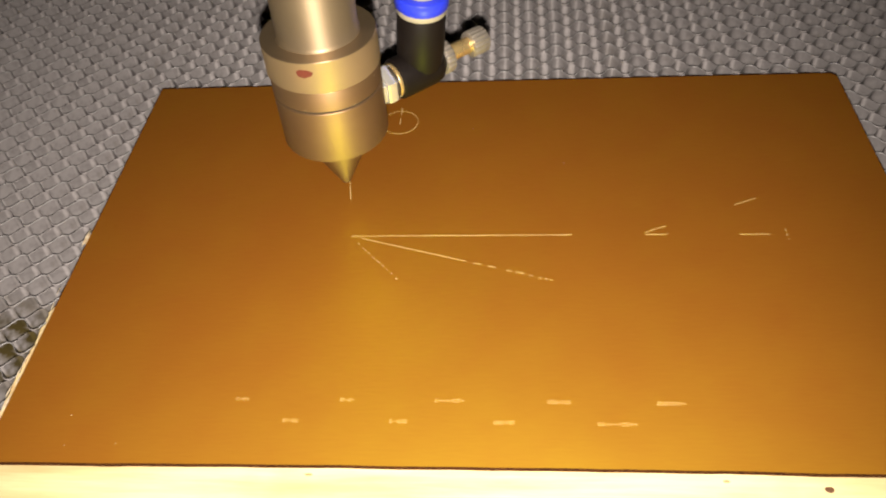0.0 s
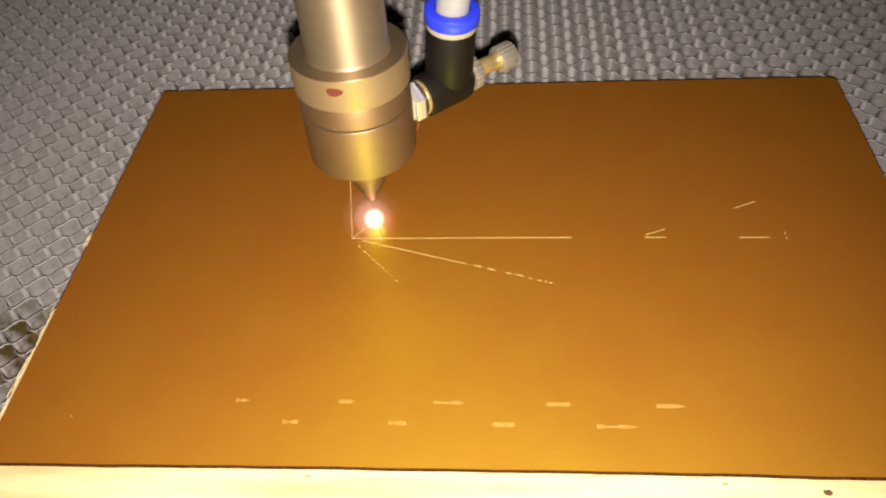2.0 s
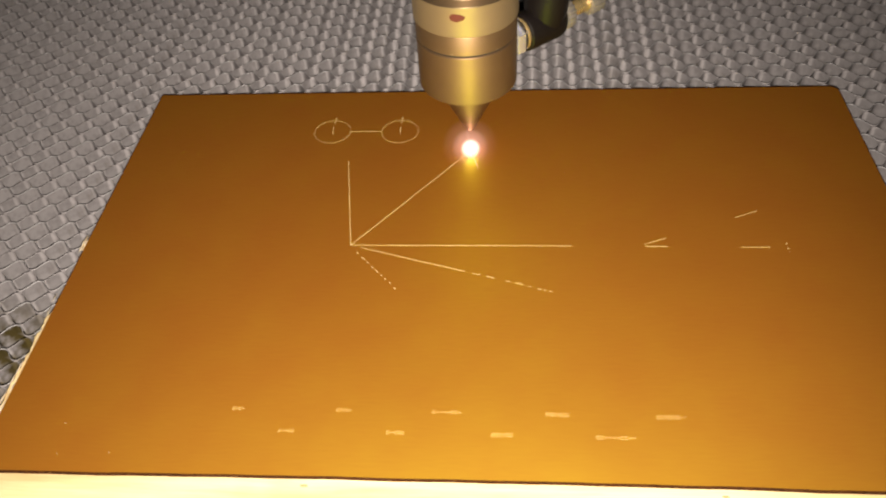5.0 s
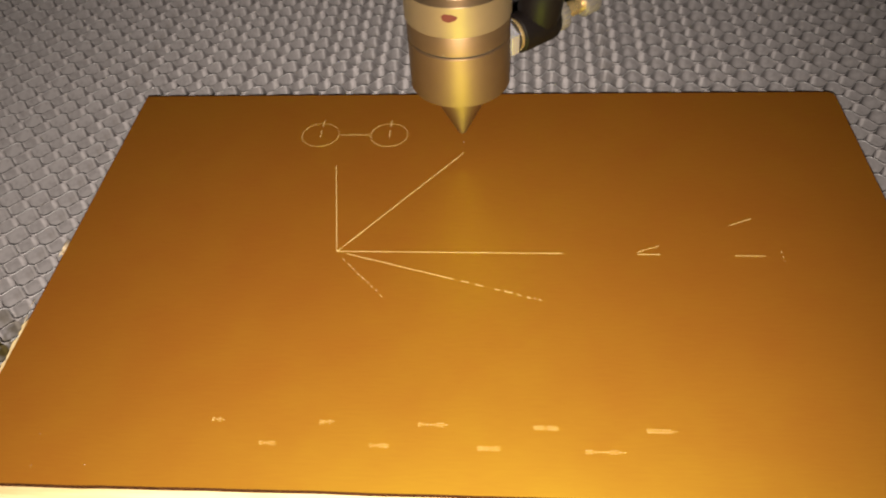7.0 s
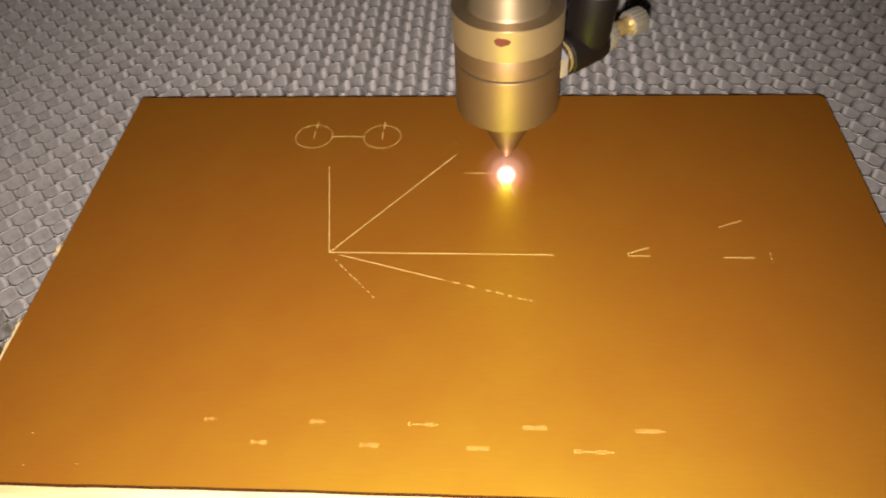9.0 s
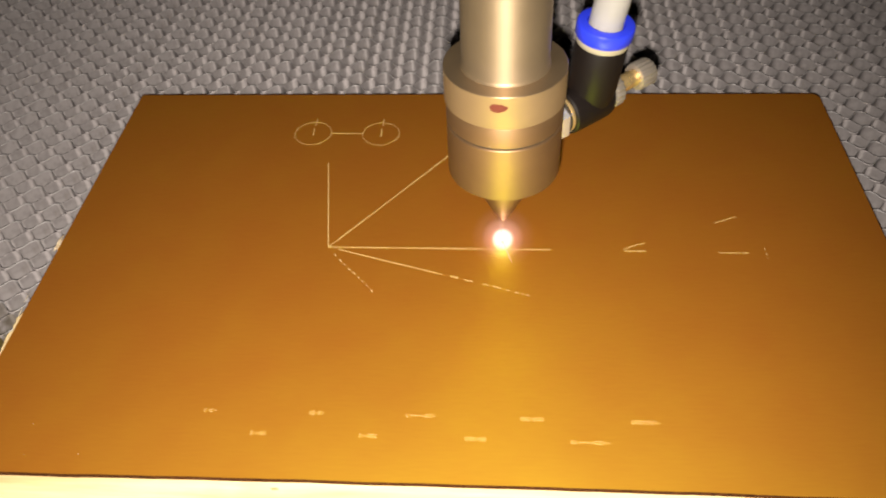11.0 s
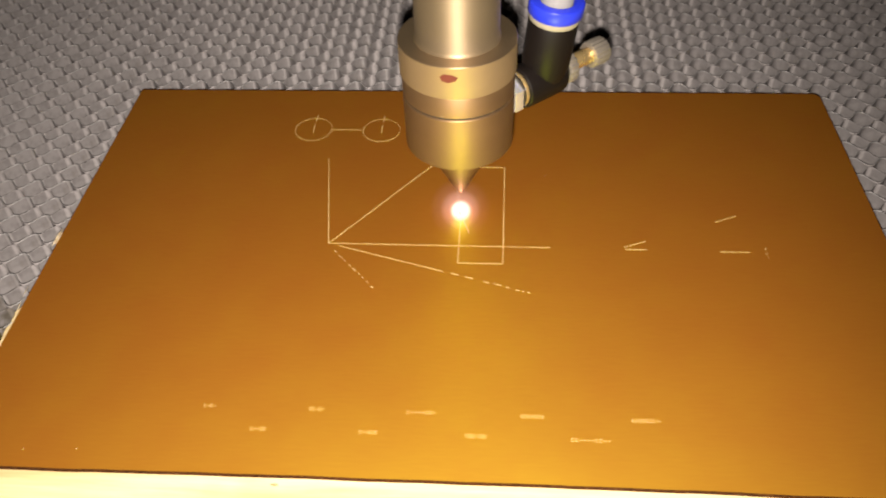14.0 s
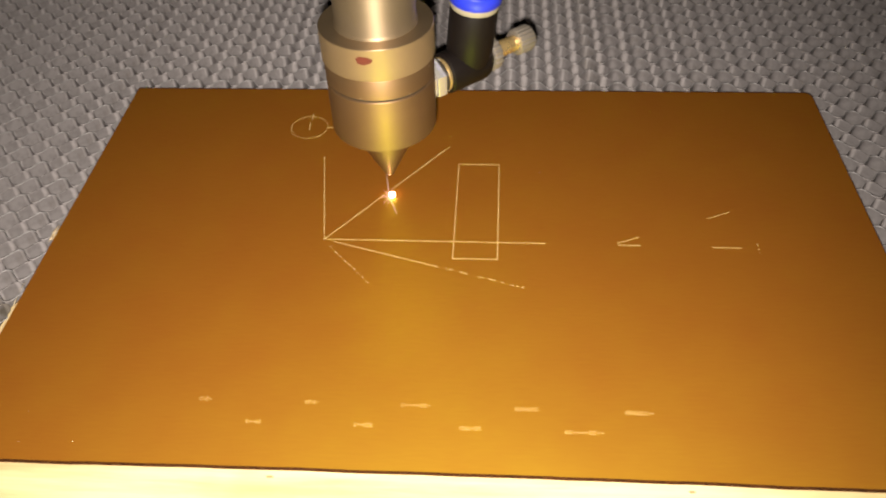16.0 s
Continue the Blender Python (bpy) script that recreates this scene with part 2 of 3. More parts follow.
def stroke(bm, x0, y0, x1, y1, width=0.00016, top=0.00003, low=-0.0002, ragged=0.18, step=0.0012):
    """A burnt line with slightly uneven sides, let into the surface."""
    d = Vector((x1 - x0, y1 - y0))
    length = max(d.length, 1e-6)
    d /= length
    side = Vector((-d.y, d.x))
    n = max(1, int(length / step))
    rows = []
    for i in range(n + 1):
        c = Vector((x0, y0)) + d * length * i / n
        a = c + side * width / 2 * (1 + RNG.uniform(-ragged, ragged))
        b = c - side * width / 2 * (1 + RNG.uniform(-ragged, ragged))
        rows.append([bm.verts.new((*a, top)), bm.verts.new((*b, top)), bm.verts.new((*b, low)), bm.verts.new((*a, low))])
    for p, q in zip(rows, rows[1:]):
        for k in range(4):
            j = (k + 1) % 4
            bm.faces.new((p[k], p[j], q[j], q[k]))
    bm.faces.new(rows[0])
    bm.faces.new(list(reversed(rows[-1])))
    bmesh.ops.recalc_face_normals(bm, faces=bm.faces)
    return bm


# ---------------------------------------------------------------- the enclosure
def enclosure():
    # walls and lid are unseen, added to keep out all but the torch
    X0, X1, Y0, Y1, Z0, Z1 = -0.45, 0.42, -0.30, 0.60, -0.035, 0.45
    for name, bm, mat, label in (
        ("floor", box(X0, X1, Y0, Y1, Z0 - 0.01, Z0), TRAY, "sooty dark tray under the honeycomb bed"),
        ("ceiling", box(X0, X1, Y0, Y1, Z1, Z1 + 0.01), STEEL, "unseen grey lid, added to shut out ambient light"),
        ("wall_north", box(X0, X1, Y1, Y1 + 0.01, Z0, Z1), STEEL, "unseen grey back wall, added to close the place"),
        ("wall_south", box(X0, X1, Y0 - 0.01, Y0, Z0, Z1), STEEL, "unseen grey front wall, added to close the place"),
        ("wall_west", box(X0 - 0.01, X0, Y0, Y1, Z0, Z1), STEEL, "unseen grey side wall, added to close the place"),
        ("wall_east", box(X1, X1 + 0.01, Y0, Y1, Z0, Z1), STEEL, "unseen grey side wall, added to close the place"),
    ):
        tagged(part(name, bm, mat, smooth=False), label, name.split("_")[0], kind="structure")


# ---------------------------------------------------------------- board and sheet
SHEET = (-0.1329, 0.1139, 0.0951, 0.2524)  # x0, x1, y0, y1 of the brown sheet; its face is z = 0


def brown_sheet():
    x0, x1, y0, y1 = SHEET
    out = []
    for i in range(81):  # the front edge was cut by a wandering blade
        u = i / 80
        out.append((x0 + (x1 - x0) * u, y0 + 0.00035 * math.sin(math.pi * min(1.0, u * 1.15)) + 0.00030 * noise.noise((u * 13, 3.1, 0)) + 0.0001 * noise.noise((u * 40, 1.7, 0))))
    for a in range(0, 91, 15):
        out.append((x1 - 0.0028 + 0.0028 * math.cos(radians(a)), y1 - 0.0028 + 0.0028 * math.sin(radians(a))))
    for a in range(90, 181, 30):
        out.append((x0 + 0.0007 + 0.0007 * math.cos(radians(a)), y1 - 0.0007 + 0.0007 * math.sin(radians(a))))
    tagged(part("engraving_sheet", slab(out, -0.0016, 0.0), [COATING, CHAR], smooth=False),
           "coppery brown coated engraving sheet with dark cut edges", "sheet")


def plywood_board():
    x0, x1, y0, y1 = SHEET
    out = [(x0 + 0.001, 0.045), (x1 - 0.002, 0.045), (x1 - 0.002, y1 - 0.003), (x0 + 0.002, y1 - 0.003)]
    n = 150
    for i in range(n + 1):
        y = y1 - 0.006 - (y1 - 0.006 - 0.047) * i / n
        bulge = 0.0
        if 0.085 < y < 0.156:
            bulge = 0.0027 * min(1, (0.156 - y) / 0.012)
        if 0.1715 < y < 0.1765:
            bulge = 0.0026
        rough = 0.0012 * noise.noise((y * 420, 0.4, 2)) + 0.0003 * noise.noise((y * 1500, 4.4, 1))
        out.append((x0 + 0.0006 - bulge + (rough if bulge else 0.0), y))
    board = part("plywood_board", slab(out, -0.0042, -0.00165), [PLY, RAW], smooth=False)
    tagged(board, "pale plywood board with splintered side under the brown sheet", "board")
    for x, y, a, b in ((0.0694, 0.0919, 0.00115, 0.00085), (0.0777, 0.0893, 0.0007, 0.0005), (-0.0504, 0.0938, 0.0011, 0.0004), (0.047, 0.0936, 0.0009, 0.0004)):
        bm = bmesh.new()
        bmesh.ops.create_icosphere(bm, subdivisions=2, radius=1)
        for v in bm.verts:
            k = 1 + 0.3 * noise.noise(v.co * 2.3 + Vector((x * 900, 0, 0)))
            v.co = Vector((x + v.co.x * a * k, y + v.co.y * b * k, -0.00167 + v.co.z * 0.00008))
        part("knot", bm, STAIN if y > 0.0930 else KNOT, board, "brown knot")
    for i in range(26):  # torn fibres along the side
        y = RNG.choice((RNG.uniform(0.092, 0.155), RNG.uniform(0.1715, 0.1765)))
        x = x0 - 0.0012 - RNG.uniform(0, 0.0014)
        bm = bmesh.new()
        l, w = RNG.uniform(0.002, 0.006), RNG.uniform(0.00012, 0.0003)
        vs = [bm.verts.new(c) for c in ((0, -l / 2, 0), (w, -l / 5, w), (w * 0.8, l / 3, w), (-w * 0.6, l / 2, 0), (-w, 0, w * 0.5), (0, 0, -w))]
        for f in ((0, 1, 4), (1, 2, 4), (2, 3, 4), (0, 5, 1), (1, 5, 2), (2, 5, 3), (3, 5, 4), (4, 5, 0)):
            bm.faces.new([vs[k] for k in f])
        ob = part("fibre", bm, RAW, board, "pale torn wood fibre")
        ob.matrix_basis = pose(x, y, -0.0014, 0, 0, RNG.uniform(-9, 9))


# ---------------------------------------------------------------- engraved marks
O = (-0.0498, 0.1724)
UP = (-0.0560, 0.2124)
DIAG = (-0.0142, 0.2186)
RECT = [(-0.0106, 0.2092), (0.0026, 0.2091), (0.0023, 0.1653), (-0.0108, 0.1653)]
STILL = [
    (-0.04985, 0.17250, 0.01634, 0.17230), (-0.04658, 0.17153, -0.01485, 0.16177),
    (0.03775, 0.17298, 0.04418, 0.17565), (0.03788, 0.17215, 0.04421, 0.17214),
    (0.0658, 0.18443, 0.07268, 0.18732), (0.06506, 0.17184, 0.07353, 0.17185),
]
DASHED = {
    "long": [(-0.01293, 0.16113, -0.01003, 0.1605), (-0.00879, 0.16008, -0.00592, 0.15902), (-0.00331, 0.15819, -0.00136, 0.15767),
             (-0.00064, 0.15758, 0.00226, 0.15665), (0.00322, 0.15624, 0.00434, 0.15583), (0.00577, 0.15531, 0.00719, 0.15491),
             (0.00767, 0.15492, 0.00846, 0.15461), (0.00901, 0.15441, 0.01003, 0.15422)],
    "short": [(-0.04759, 0.16962, -0.04695, 0.1688), (-0.04592, 0.16765, -0.04469, 0.16615), (-0.04412, 0.1657, -0.04351, 0.16501),
              (-0.0426, 0.16388, -0.04179, 0.16287), (-0.04141, 0.16254, -0.03998, 0.1612), (-0.03931, 0.16054, -0.03889, 0.15988),
              (-0.03812, 0.159, -0.03763, 0.15846), (-0.03651, 0.15738, -0.03604, 0.15684), (-0.03505, 0.15544, -0.03432, 0.15481)],
    "tiny": [(0.07837, 0.17393, 0.07834, 0.17288), (0.07833, 0.1719, 0.07835, 0.17109), (0.07841, 0.16998, 0.07846, 0.16976)],
}
# rows of small unreadable characters: B a tall one, D a dash
CODES = [(-0.07222, -0.06895, 0.1139, "BDBD"), (-0.05902, -0.05501, 0.1077, "BDDBB"), (-0.04539, -0.04161, 0.1139, "BBDBD"),
         (-0.0322, -0.02758, 0.1077, "BDDBBB"), (-0.02116, -0.01374, 0.1138, "BDDDDBBD"), (-0.00644, -0.00112, 0.1076, "BBBBDBBB"),
         (0.00695, 0.01275, 0.1136, "BBBBDBBBB"), (0.01878, 0.0283, 0.1074, "BBDDDDBBDD"), (0.03378, 0.04077, 0.1134, "BBBBBBBBDD")]


def still_marks():
    for s in STILL:
        tagged(part("engraved_line", stroke(bmesh.new(), *s), MARK, smooth=False), "thin pale line engraved into the brown sheet", "engraving", "engraved lines")
    for dashes in DASHED.values():
        line = tagged(new("dashed_line"), "broken pale line engraved into the brown sheet", "engraving", "engraved lines")
        for s in dashes:
            ax, ay, bx, by = s
            trim_x, trim_y = 0.11 * (bx - ax), 0.11 * (by - ay)
            part("dash", stroke(bmesh.new(), ax + trim_x, ay + trim_y, bx - trim_x, by - trim_y, width=0.00018), MARK, line, smooth=False)
    for x0, x1, y, text in CODES:
        bm = bmesh.new()
        w = (x1 - x0) / len(text)
        for i, c in enumerate(text):
            a, b = x0 + w * (i + 0.12), x0 + w * (i + 0.88)
            if c == "D":
                stroke(bm, a + w * 0.09, y, b - w * 0.09, y, 0.00012)
            else:  # a hollow character: short bars above and below, one thin side
                for dy in (-0.00037, 0.00037):
                    stroke(bm, a, y + dy, b - w * 0.08, y + dy, 0.00008)
                stroke(bm, a + w * 0.06, y - 0.00035, a + w * 0.06, y + 0.00035, 0.00006)
        tagged(part("engraved_code", bm, MARK, smooth=False), "row of tiny pale engraved bars on the brown sheet", "engraving", "engraved codes")
    for cx, cy in ((-0.0639, 0.2288), (-0.0400, 0.2286)):
        dial = tagged(new("engraved_dial"), "small pale engraved circle with two ticks", "engraving", "engraved dials")
        bm = bmesh.new()
        n, r = 48, 0.0064
        for i in range(n):
            a, b = 2 * math.pi * i / n, 2 * math.pi * (i + 1) / n
            stroke(bm, cx + r * math.cos(a), cy + r * math.sin(a), cx + r * math.cos(b), cy + r * math.sin(b), 0.00011)
        part("ring", bm, MARK, dial, smooth=False)
        part("tick", stroke(bmesh.new(), cx + 0.0001, cy - 0.0014, cx, cy + 0.0026, 0.0002), MARK, dial, smooth=False)
        part("tick", stroke(bmesh.new(), cx + 0.0001, cy + 0.0046, cx + 0.0002, cy + 0.0084, 0.00022), MARK, dial, smooth=False)
    tagged(part("engraved_line", stroke(bmesh.new(), -0.0575, 0.2288, -0.0464, 0.2287, 0.00015), MARK, smooth=False), "thin pale line engraved into the brown sheet", "engraving", "engraved lines")
    bm = bmesh.new()
    for x, y in ((-0.0143, 0.2246), (0.0157, 0.2052), (-0.1144, 0.1086), (-0.1130, 0.0998), (-0.0999, 0.1005),):
        bmesh.ops.create_icosphere(bm, subdivisions=1, radius=0.0001, matrix=pose(x, y, 0.0001))
    tagged(part("dust", bm, DUST), "pale specks of dust on the brown sheet", "dust", kind="stuff")


# strokes that the laser burns while the clip runs: from, to, start, end
BURNS = [
    (UP, O, -1.55, 1.08),
    (O, DIAG, 1.33, 5.07),
    (RECT[0], RECT[1], 7.99, 8.90),
    (RECT[1], RECT[2], 8.90, 11.70),
    (RECT[2], RECT[3], 11.70, 12.54),
    (RECT[3], RECT[0], 12.54, 15.42),
]
BURNT = []


def burnt_strokes():
    for (ax, ay), (bx, by), t0, t1 in BURNS:
        line = tagged(new("burnt_line"), "fresh pale line burnt by the laser into the brown sheet", "engraving", "burnt lines")
        n = max(2, round(math.hypot(bx - ax, by - ay) / 0.0021))
        for i in range(n):
            u, v = i / n, (i + 1.04) / n
            ob = part("burn_mark", stroke(bmesh.new(), ax + (bx - ax) * u, ay + (by - ay) * u, ax + (bx - ax) * v, ay + (by - ay) * v, 0.00027 if (bx, by) == DIAG and i / n > 0.76 and i % 3 else 0.00017, step=0.0007), MARK, line, smooth=False)
            BURNT.append((ob, t0 + (t1 - t0) * (i + 0.6) / n))


# ---------------------------------------------------------------- honeycomb bed
def honeycomb_bed():
    bed = tagged(new("honeycomb_bed"), "grey aluminium honeycomb bed of wavy ribbons, stained by resin", "bed")
    x0, x1, px, py = -0.30, 0.235, 0.0101, 0.00866
    deep = 0.016
    meshes = []
    # one family of ribbons has a burr, coloured paler where it catches light and not in its troughs; the other stays
    # thin and dull, a little lower
    for sign, thick, rim, mats in ((1, 0.00038, 0.00026, (HONEY, LIT_LIP)), (-1, 0.00022, 0.00012, (HONEY, HONEY))):
        lip = [(-0.5, -deep), (-0.5, -rim), (-1, -rim * 0.8), (-0.75, -rim * 0.25), (0, 0), (0.75, -rim * 0.25), (1, -rim * 0.8), (0.5, -rim), (0.5, -deep)]
        n0 = len(lip)
        n = int((x1 - x0) / px * 14)
        verts, faces, slots = [], [], []
        for i in range(n + 1):
            x = x0 + (x1 - x0) * i / n
            a = 2 * math.pi * (x + 0.155) / px
            y = sign * 0.00203 * math.tanh(0.9 * math.cos(a)) / math.tanh(0.9)
            for side, z in lip:
                verts.append((x, y + side * thick / 2, z))
            if i:
                p, q = n0 * (i - 1), n0 * i
                for k in range(n0):
                    faces.append((p + k, q + k, q + (k + 1) % n0, p + (k + 1) % n0))
                    slots.append(1 if 1 <= k <= 6 and math.cos(a) > -0.5 else 0)
        me = bpy.data.meshes.new("ribbon")
        me.from_pydata(verts, [], faces)
        for m in mats:
            me.materials.append(m)
        me.polygons.foreach_set("material_index", slots)
        me.shade_smooth()
        me.set_sharp_from_angle(angle=radians(60))
        meshes.append(me)
    y = 0.1765 - 17 * py
    while y < 0.42:
        for k in (0, 1):
            ob = new("ribbon", meshes[k])
            ob.parent = bed
            ob.location = (RNG.uniform(-0.0002, 0.0002), y + k * py / 2, -0.0042 - 0.0006 * k)
        y += py


# ---------------------------------------------------------------- laser head
def arm(rho, z, turn):
    """Places a part turned round z along the fitting's arm, which leaves the head sideways."""
    return pose(0, 0, z, 0, 0, turn) @ pose(rho, 0, 0, 0, 90, 0)


ARM_Z, ARM_TURN = 0.036, 40


def laser_head():
    head = tagged(new("laser_engraver"), "champagne anodised laser head with brass nozzle and air fitting", "laser engraver")
    part("lens_tube", lathe([(0.0104, 0.055), (0.0113, 0.0612), (0.0113, 0.0615), (0.01105, 0.0619), (0.01095, 0.0621), (0.01095, 0.150), (0.0100, 0.1505)], 96), TUBE, head, "satin champagne tube")
    bm = lathe([(0.0142, 0.0517), (0.0152, 0.0519), (0.0155, 0.0522), (0.0155, 0.06115), (0.01535, 0.0613), (0.0107, 0.0613)], 96)
    for f in bm.faces:
        if f.normal.z > 0.5:
            f.material_index = 1
    collar = part("collar", bm, [COLLAR, TURNED], head, "sanded champagne clamping collar")
    a = radians(-96)
    bm = bmesh.new()
    n = 20
    mid = bm.verts.new((0.01556 * math.cos(a), 0.01556 * math.sin(a), 0.0583))
    rim = []
    for i in range(n):
        b = 2 * math.pi * i / n
        k = 1 + 0.07 * math.sin(3 * b + 1) + 0.07 * math.sin(7 * b)
        c = a + 0.0022 * k * math.cos(b) / 0.0155
        rim.append(bm.verts.new((0.01555 * math.cos(c), 0.01555 * math.sin(c), 0.0583 + 0.0012 * k * math.sin(b))))
    for i in range(n):
        bm.faces.new((mid, rim[i], rim[(i + 1) % n]))
    part("paint_dot", bm, RED, collar, "dot of dark red paint")
    part("spacer_ring", lathe([(0.0140, 0.0458), (0.01490, 0.0458), (0.0151, 0.0460), (0.0151, 0.0516), (0.0150, 0.0518), (0.0130, 0.0518)], 96), BARREL, head)
    for turn, z in ((-104, 0.0463), (-52, 0.0461), (-20, 0.0505)):  # chipped anodising
        bm = bmesh.new()
        bmesh.ops.create_icosphere(bm, subdivisions=1, radius=1)
        bmesh.ops.transform(bm, matrix=pose(0, 0, z, 0, 0, turn) @ pose(0.01508, 0, 0) @ Matrix.Diagonal((0.0001, 0.00045, 0.00022, 1)), verts=bm.verts)
        part("chip", bm, COLLAR, head, "bright chip in the finish")
    part("groove", lathe([(0.0146, 0.0450), (0.0146, 0.0459)], 64), GAP_SHADE, head, "dark ring, shade painted into the gap")
    part("barrel", lathe([(0.0100, 0.0287), (0.0143, 0.0287), (0.0149, 0.0289), (0.0151, 0.0293), (0.0151, 0.04490), (0.01488, 0.04512), (0.0138, 0.0453)], 96), BARREL, head, "bronze coloured lower barrel")
    part("nozzle", lathe([(0.0004, 0.0093), (0.0011, 0.0090), (0.0014, 0.0093), (0.0018, 0.0102), (0.0106, 0.0284), (0.0107, 0.0292), (0.0095, 0.0295)], 64), NOZZLE, head, "brass cone nozzle")

    def on_arm(name, profile, material, label="", sides=48, wobble=None, parent=head):
        return part(name, lathe(profile, sides, arm(0, ARM_Z, ARM_TURN), wobble), material, parent, label)

    on_arm("threaded_nut", [(0.0046, 0.0135), (0.0049, 0.0158), (0.0056, 0.0161), (0.0058, 0.0165), (0.0058, 0.0189), (0.0055, 0.0192), (0.0050, 0.0194), (0.0052, 0.0198), (0.0052, 0.0203), (0.0046, 0.0205)], CHROME, "shiny nickel plated hexagon nut", 48,
           lambda i, r: r * 0.93 / math.cos(radians(i * 7.5 % 60 - 30)))
    on_arm("nut_thread", disc_profile(0.0055, 0.0193, 0.0201, 0.0002), GAP_SHADE, "dark ring painted as shade in the thread gap")
    on_arm("nut_washer", disc_profile(0.0053, 0.0204, 0.0215, 0.0003), STEM, "thin brass washer")
    on_arm("elbow_body", [(0.0040, 0.0214), (0.0056, 0.0214), (0.0062, 0.0219), (0.0063, 0.0237), (0.0063, 0.0343), (0.0059, 0.0359), (0.0048, 0.0370), (0.0036, 0.0384)], BLACK, "black nylon elbow")
    on_arm("lock_nut", disc_profile(0.0051, 0.0380, 0.0412, 0.0004), KNURL, "knurled steel lock nut", 72, lambda i, r: r * (1 if i % 4 < 2 else 0.93))
    on_arm("screw_stem", disc_profile(0.0025, 0.0405, 0.0500, 0.0002), STEM, "yellow brass screw stem", 32)
    on_arm("knob", disc_profile(0.0041, 0.0493, 0.0552, 0.0005), KNURL, "knurled steel flow knob", 72, lambda i, r: r * (1 if i % 4 < 2 else 0.93))
    rise = pose(0, 0, ARM_Z, 0, 0, ARM_TURN) @ pose(0.0311, 0, 0.0018, 0, 0, -ARM_TURN) @ pose(0, 0, 0, 3, 6, 0)

    def on_rise(name, profile, material, label="", sides=48, parent=head):
        return part(name, lathe(profile, sides, rise), material, parent, label)

    on_rise("riser", [(0.0050, -0.0045), (0.0064, 0.0), (0.0070, 0.004), (0.0070, 0.0175), (0.0067, 0.0180)], BLACK, "black nylon riser")
    on_rise("riser_ring", disc_profile(0.0071, 0.0179, 0.0197, 0.0003), BEIGE, "cream coloured ring")
    on_rise("release_ring", [(0.0050, 0.0195), (0.0073, 0.0197), (0.0077, 0.0203), (0.0077, 0.0232), (0.0075, 0.0236), (0.0069, 0.0238), (0.0051, 0.0238), (0.0048, 0.0226)], BLUE, "bright blue push-fit release ring")
    base = rise @ Vector((0, 0, 0.018))
    pts = [base + Vector((0.0085 * (i / 14) ** 1.35 * 3.0, 0.004 * i / 14, 0.088 * i / 14)) for i in range(15)]
    part("air_hose", sweep(pts, 0.0046, 36), HOSE, head, "milky white air hose")
    return head


GLARE = []


def laser_spark():
    spark = tagged(new("laser_spark"), "white-hot spark where the laser burns the sheet", "spark")
    bm = bmesh.new()
    bmesh.ops.create_icosphere(bm, subdivisions=3, radius=0.0010)
    for v in bm.verts:
        v.co *= 1 + 0.10 * noise.noise(v.co * 900)
    bmesh.ops.translate(bm, vec=(0, 0, 0.0008), verts=bm.verts)
    part("core", bm, CORE, spark, "white-hot core")
    # lens glare round the spark, built as soft glowing spheres
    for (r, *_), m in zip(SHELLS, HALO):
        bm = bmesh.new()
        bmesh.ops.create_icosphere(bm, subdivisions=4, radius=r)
        ob = part("glare_halo", bm, m, spark, "soft pinkish halo of lens glare")
        GLARE.append((ob, r))
    # rays of lens glare as glowing cones, in a plane facing the lens
    rays = [(360 * i / 11 + RNG.uniform(-12, 12), RNG.uniform(0.0014, 0.0030)) for i in range(11)]
    for turn, length in rays + [(-66, 0.0100), (98, 0.0075)]:  # two long glare rays run through the spark
        bm = bmesh.new()
        bmesh.ops.create_cone(bm, segments=8, radius1=0.00018, radius2=0.00002, depth=length, matrix=pose(0, 0, length / 2))
        ob = part("streak", bm, RAY, spark, "thin glowing streak of lens glare")
        ob.matrix_basis = pose(0, -0.0053, 0.0046, 49, 0, 0) @ pose(0, 0, 0, 0, 0, turn) @ pose(0, 0, 0, 0, 90, 0)
    return spark


enclosure()
brown_sheet()
plywood_board()
still_marks()
burnt_strokes()
HEAD = laser_head()
SPARK = laser_spark()
honeycomb_bed()

# ---------------------------------------------------------------- movement
# seconds and the point of the sheet under the nozzle
TRACK = [
    (0.0, -0.0521, 0.1879), (0.3, -0.0524, 0.1855), (0.6, -0.0517, 0.1808), (0.9, -0.0509, 0.1758), (1.0, -0.0505, 0.1740), (1.08, O[0], O[1]), (1.33, O[0], O[1]),
    (3.20, -0.0320, 0.1955), (5.07, *DIAG), (6.3, *DIAG), (7.5, *DIAG), (7.9, -0.0130, 0.2190), (7.99, *RECT[0]), (8.46, -0.0040, 0.2092),
    (8.9, *RECT[1]), (10.3, 0.00245, 0.1872), (11.7, *RECT[2]), (12.13, -0.0042, 0.1653), (12.54, *RECT[3]), (14.0, -0.0107, 0.1873), (15.42, *RECT[0]),
    (15.5, -0.0100, 0.2094), (15.6, -0.0210, 0.2104), (15.72, -0.0210, 0.2104), (15.8, -0.0250, 0.2110), (15.9, -0.0322, 0.1975), (16.0, -0.0313, 0.1931),
]
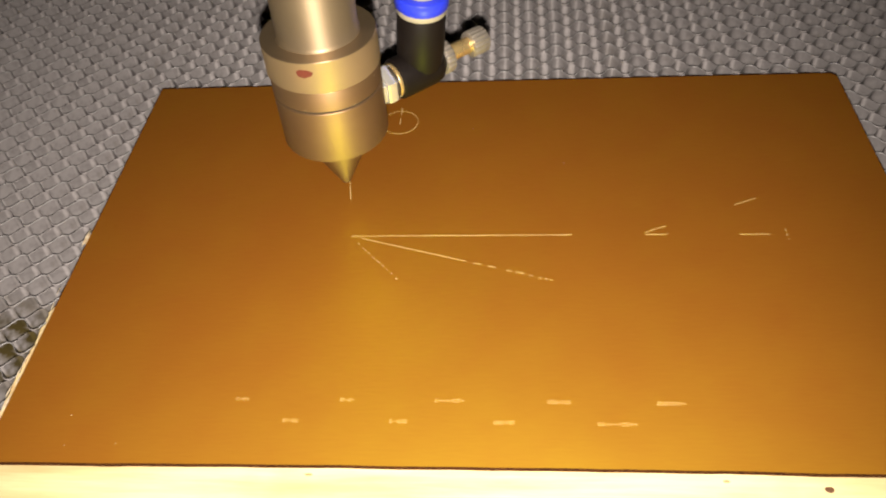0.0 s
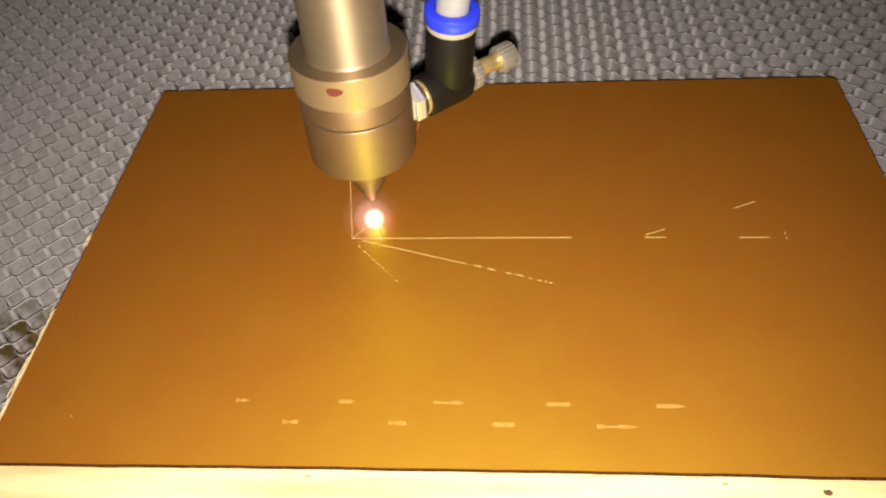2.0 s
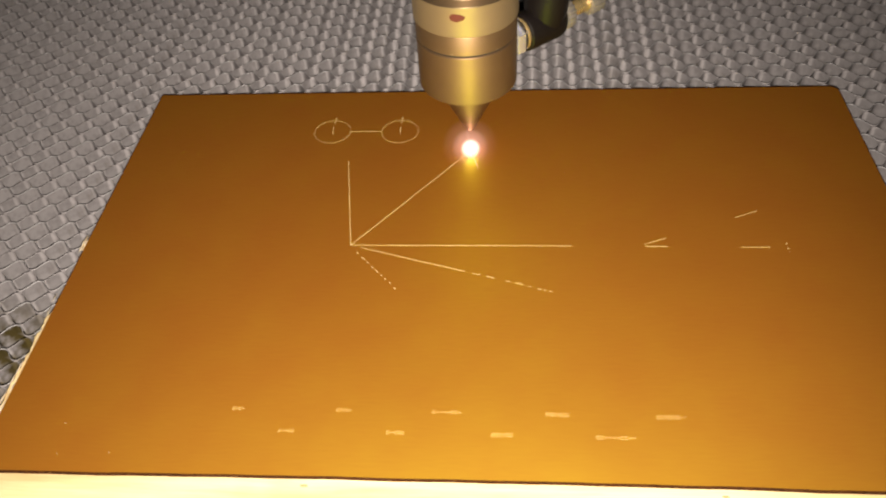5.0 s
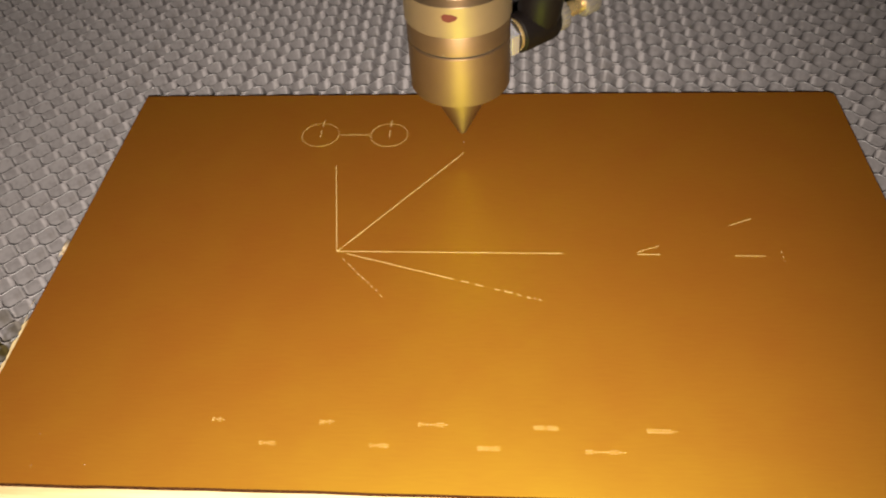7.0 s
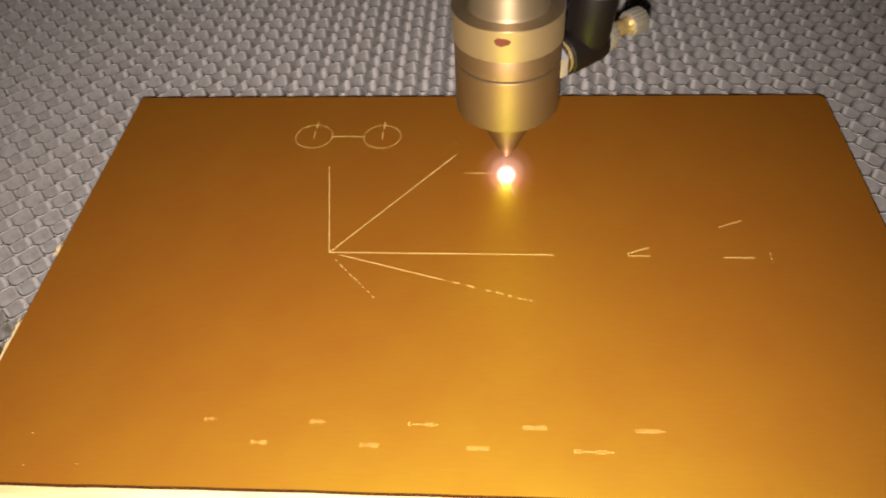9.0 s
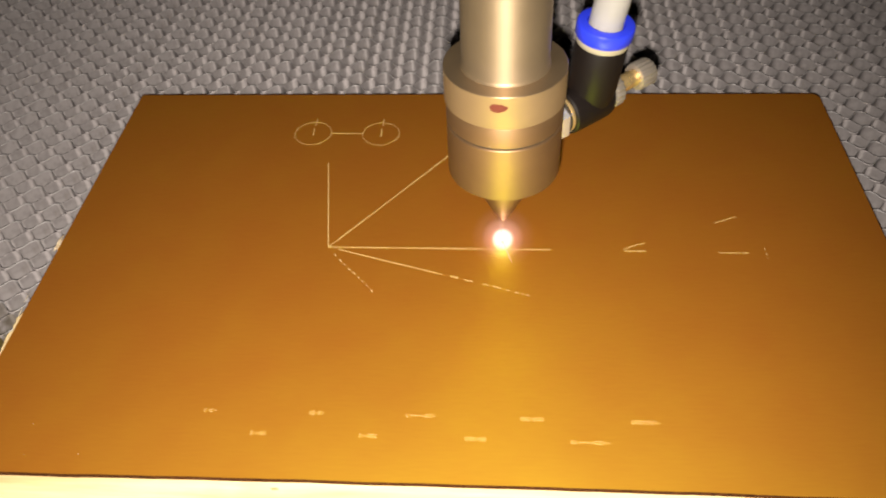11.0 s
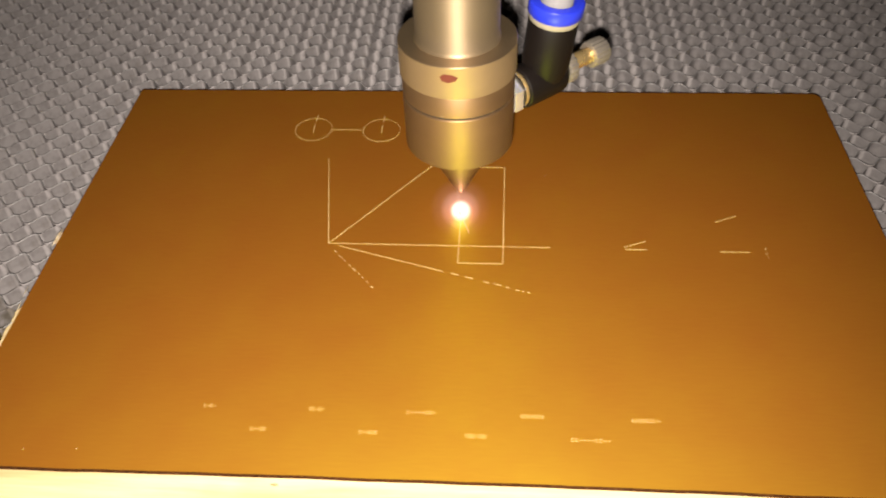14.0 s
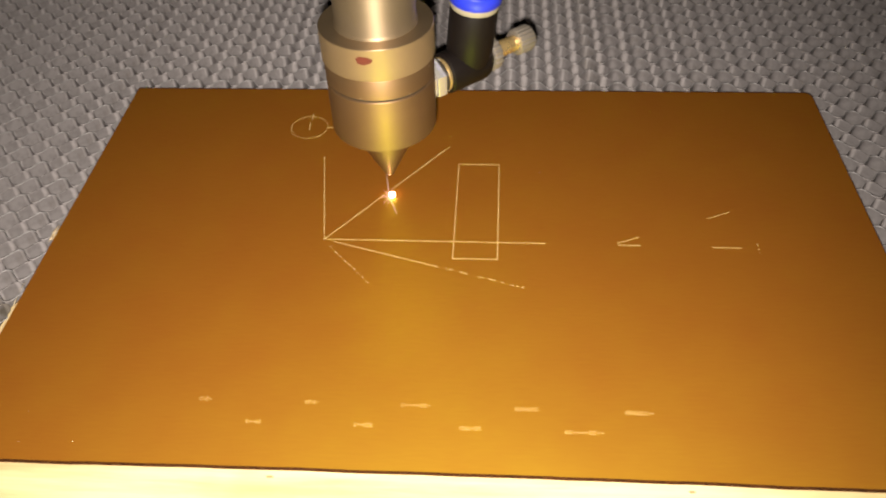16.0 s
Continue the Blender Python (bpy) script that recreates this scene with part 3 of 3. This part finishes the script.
# the height of the spark: OFF is up inside the barrel, where the laser is shut off; LIT: from, to, how far the glare
# halo has sunk
OFF = 0.049
LIT = [(0.07, 0.13, 1.0), (0.27, 0.90, 1.0), (0.97, 1.13, 1.0), (1.27, 1.42, 0.0), (1.49, 6.33, 0.0), (6.47, 6.53, 1.0), (6.67, 6.73, 0.0),
       (6.87, 6.93, 0.0), (7.07, 7.13, 1.0), (7.27, 7.33, 1.2), (7.77, 7.83, 0.0), (8.07, 15.43, 0.0), (15.67, 15.73, 0.0), (15.97, 16.0, 1.0)]
FIRE, HALO_SINK = [(0.0, OFF)], []
for a, b, sink in LIT:
    low = -0.0012 if sink > 1 else -0.0007 * sink  # a weak shot shows only the tip of the spark
    FIRE += [(a - 0.034, OFF), (a, low), (b, low), (b + 0.034, OFF)]
    HALO_SINK += [(max(0.0, a - 0.034), sink), (min(16.0, b + 0.034), sink)]
FIRE = [f for f in FIRE if f[0] <= 16.0]
HALO_SINK = [(0.0, 1.0)] + HALO_SINK


def under(t):
    for (a, ax, ay), (b, bx, by) in zip(TRACK, TRACK[1:]):
        if t <= b:
            u = (t - a) / (b - a)
            return ax + (bx - ax) * u, ay + (by - ay) * u
    return TRACK[-1][1:]


def level(t):
    for (a, za), (b, zb) in zip(FIRE, FIRE[1:]):
        if t <= b:
            return za + (zb - za) * (t - a) / (b - a)
    return FIRE[-1][1]


def motions():
    times = sorted({round(i * 0.1, 2) for i in range(161)} | {t for t, *_ in TRACK})
    walk(HEAD, [(t, pose(*under(t), 0)) for t in times])
    times = sorted({round(i * 0.1, 2) for i in range(161)} | {t for t, *_ in TRACK} | {t for t, _ in FIRE})
    walk(SPARK, [(t, pose(*under(t), level(t))) for t in times])
    for ob, r in GLARE:
        walk(ob, [(t, pose(*(TO_LENS * 0.6 * r + Vector((0, 0, -1.5 * r * sink))))) for t, sink in HALO_SINK])
    for ob, t in BURNT:
        if t <= 0:
            walk(ob, [(0.0, pose(0, 0, 0)), (16.0, pose(0, 0, 0))])
        else:
            rows = [(0.0, pose(0, 0, -0.0006)), (t, pose(0, 0, -0.0006)), (t + 0.067, pose(0, 0, 0)), (16.0, pose(0, 0, 0))]
            walk(ob, rows if t > 0.05 else rows[1:])


motions()
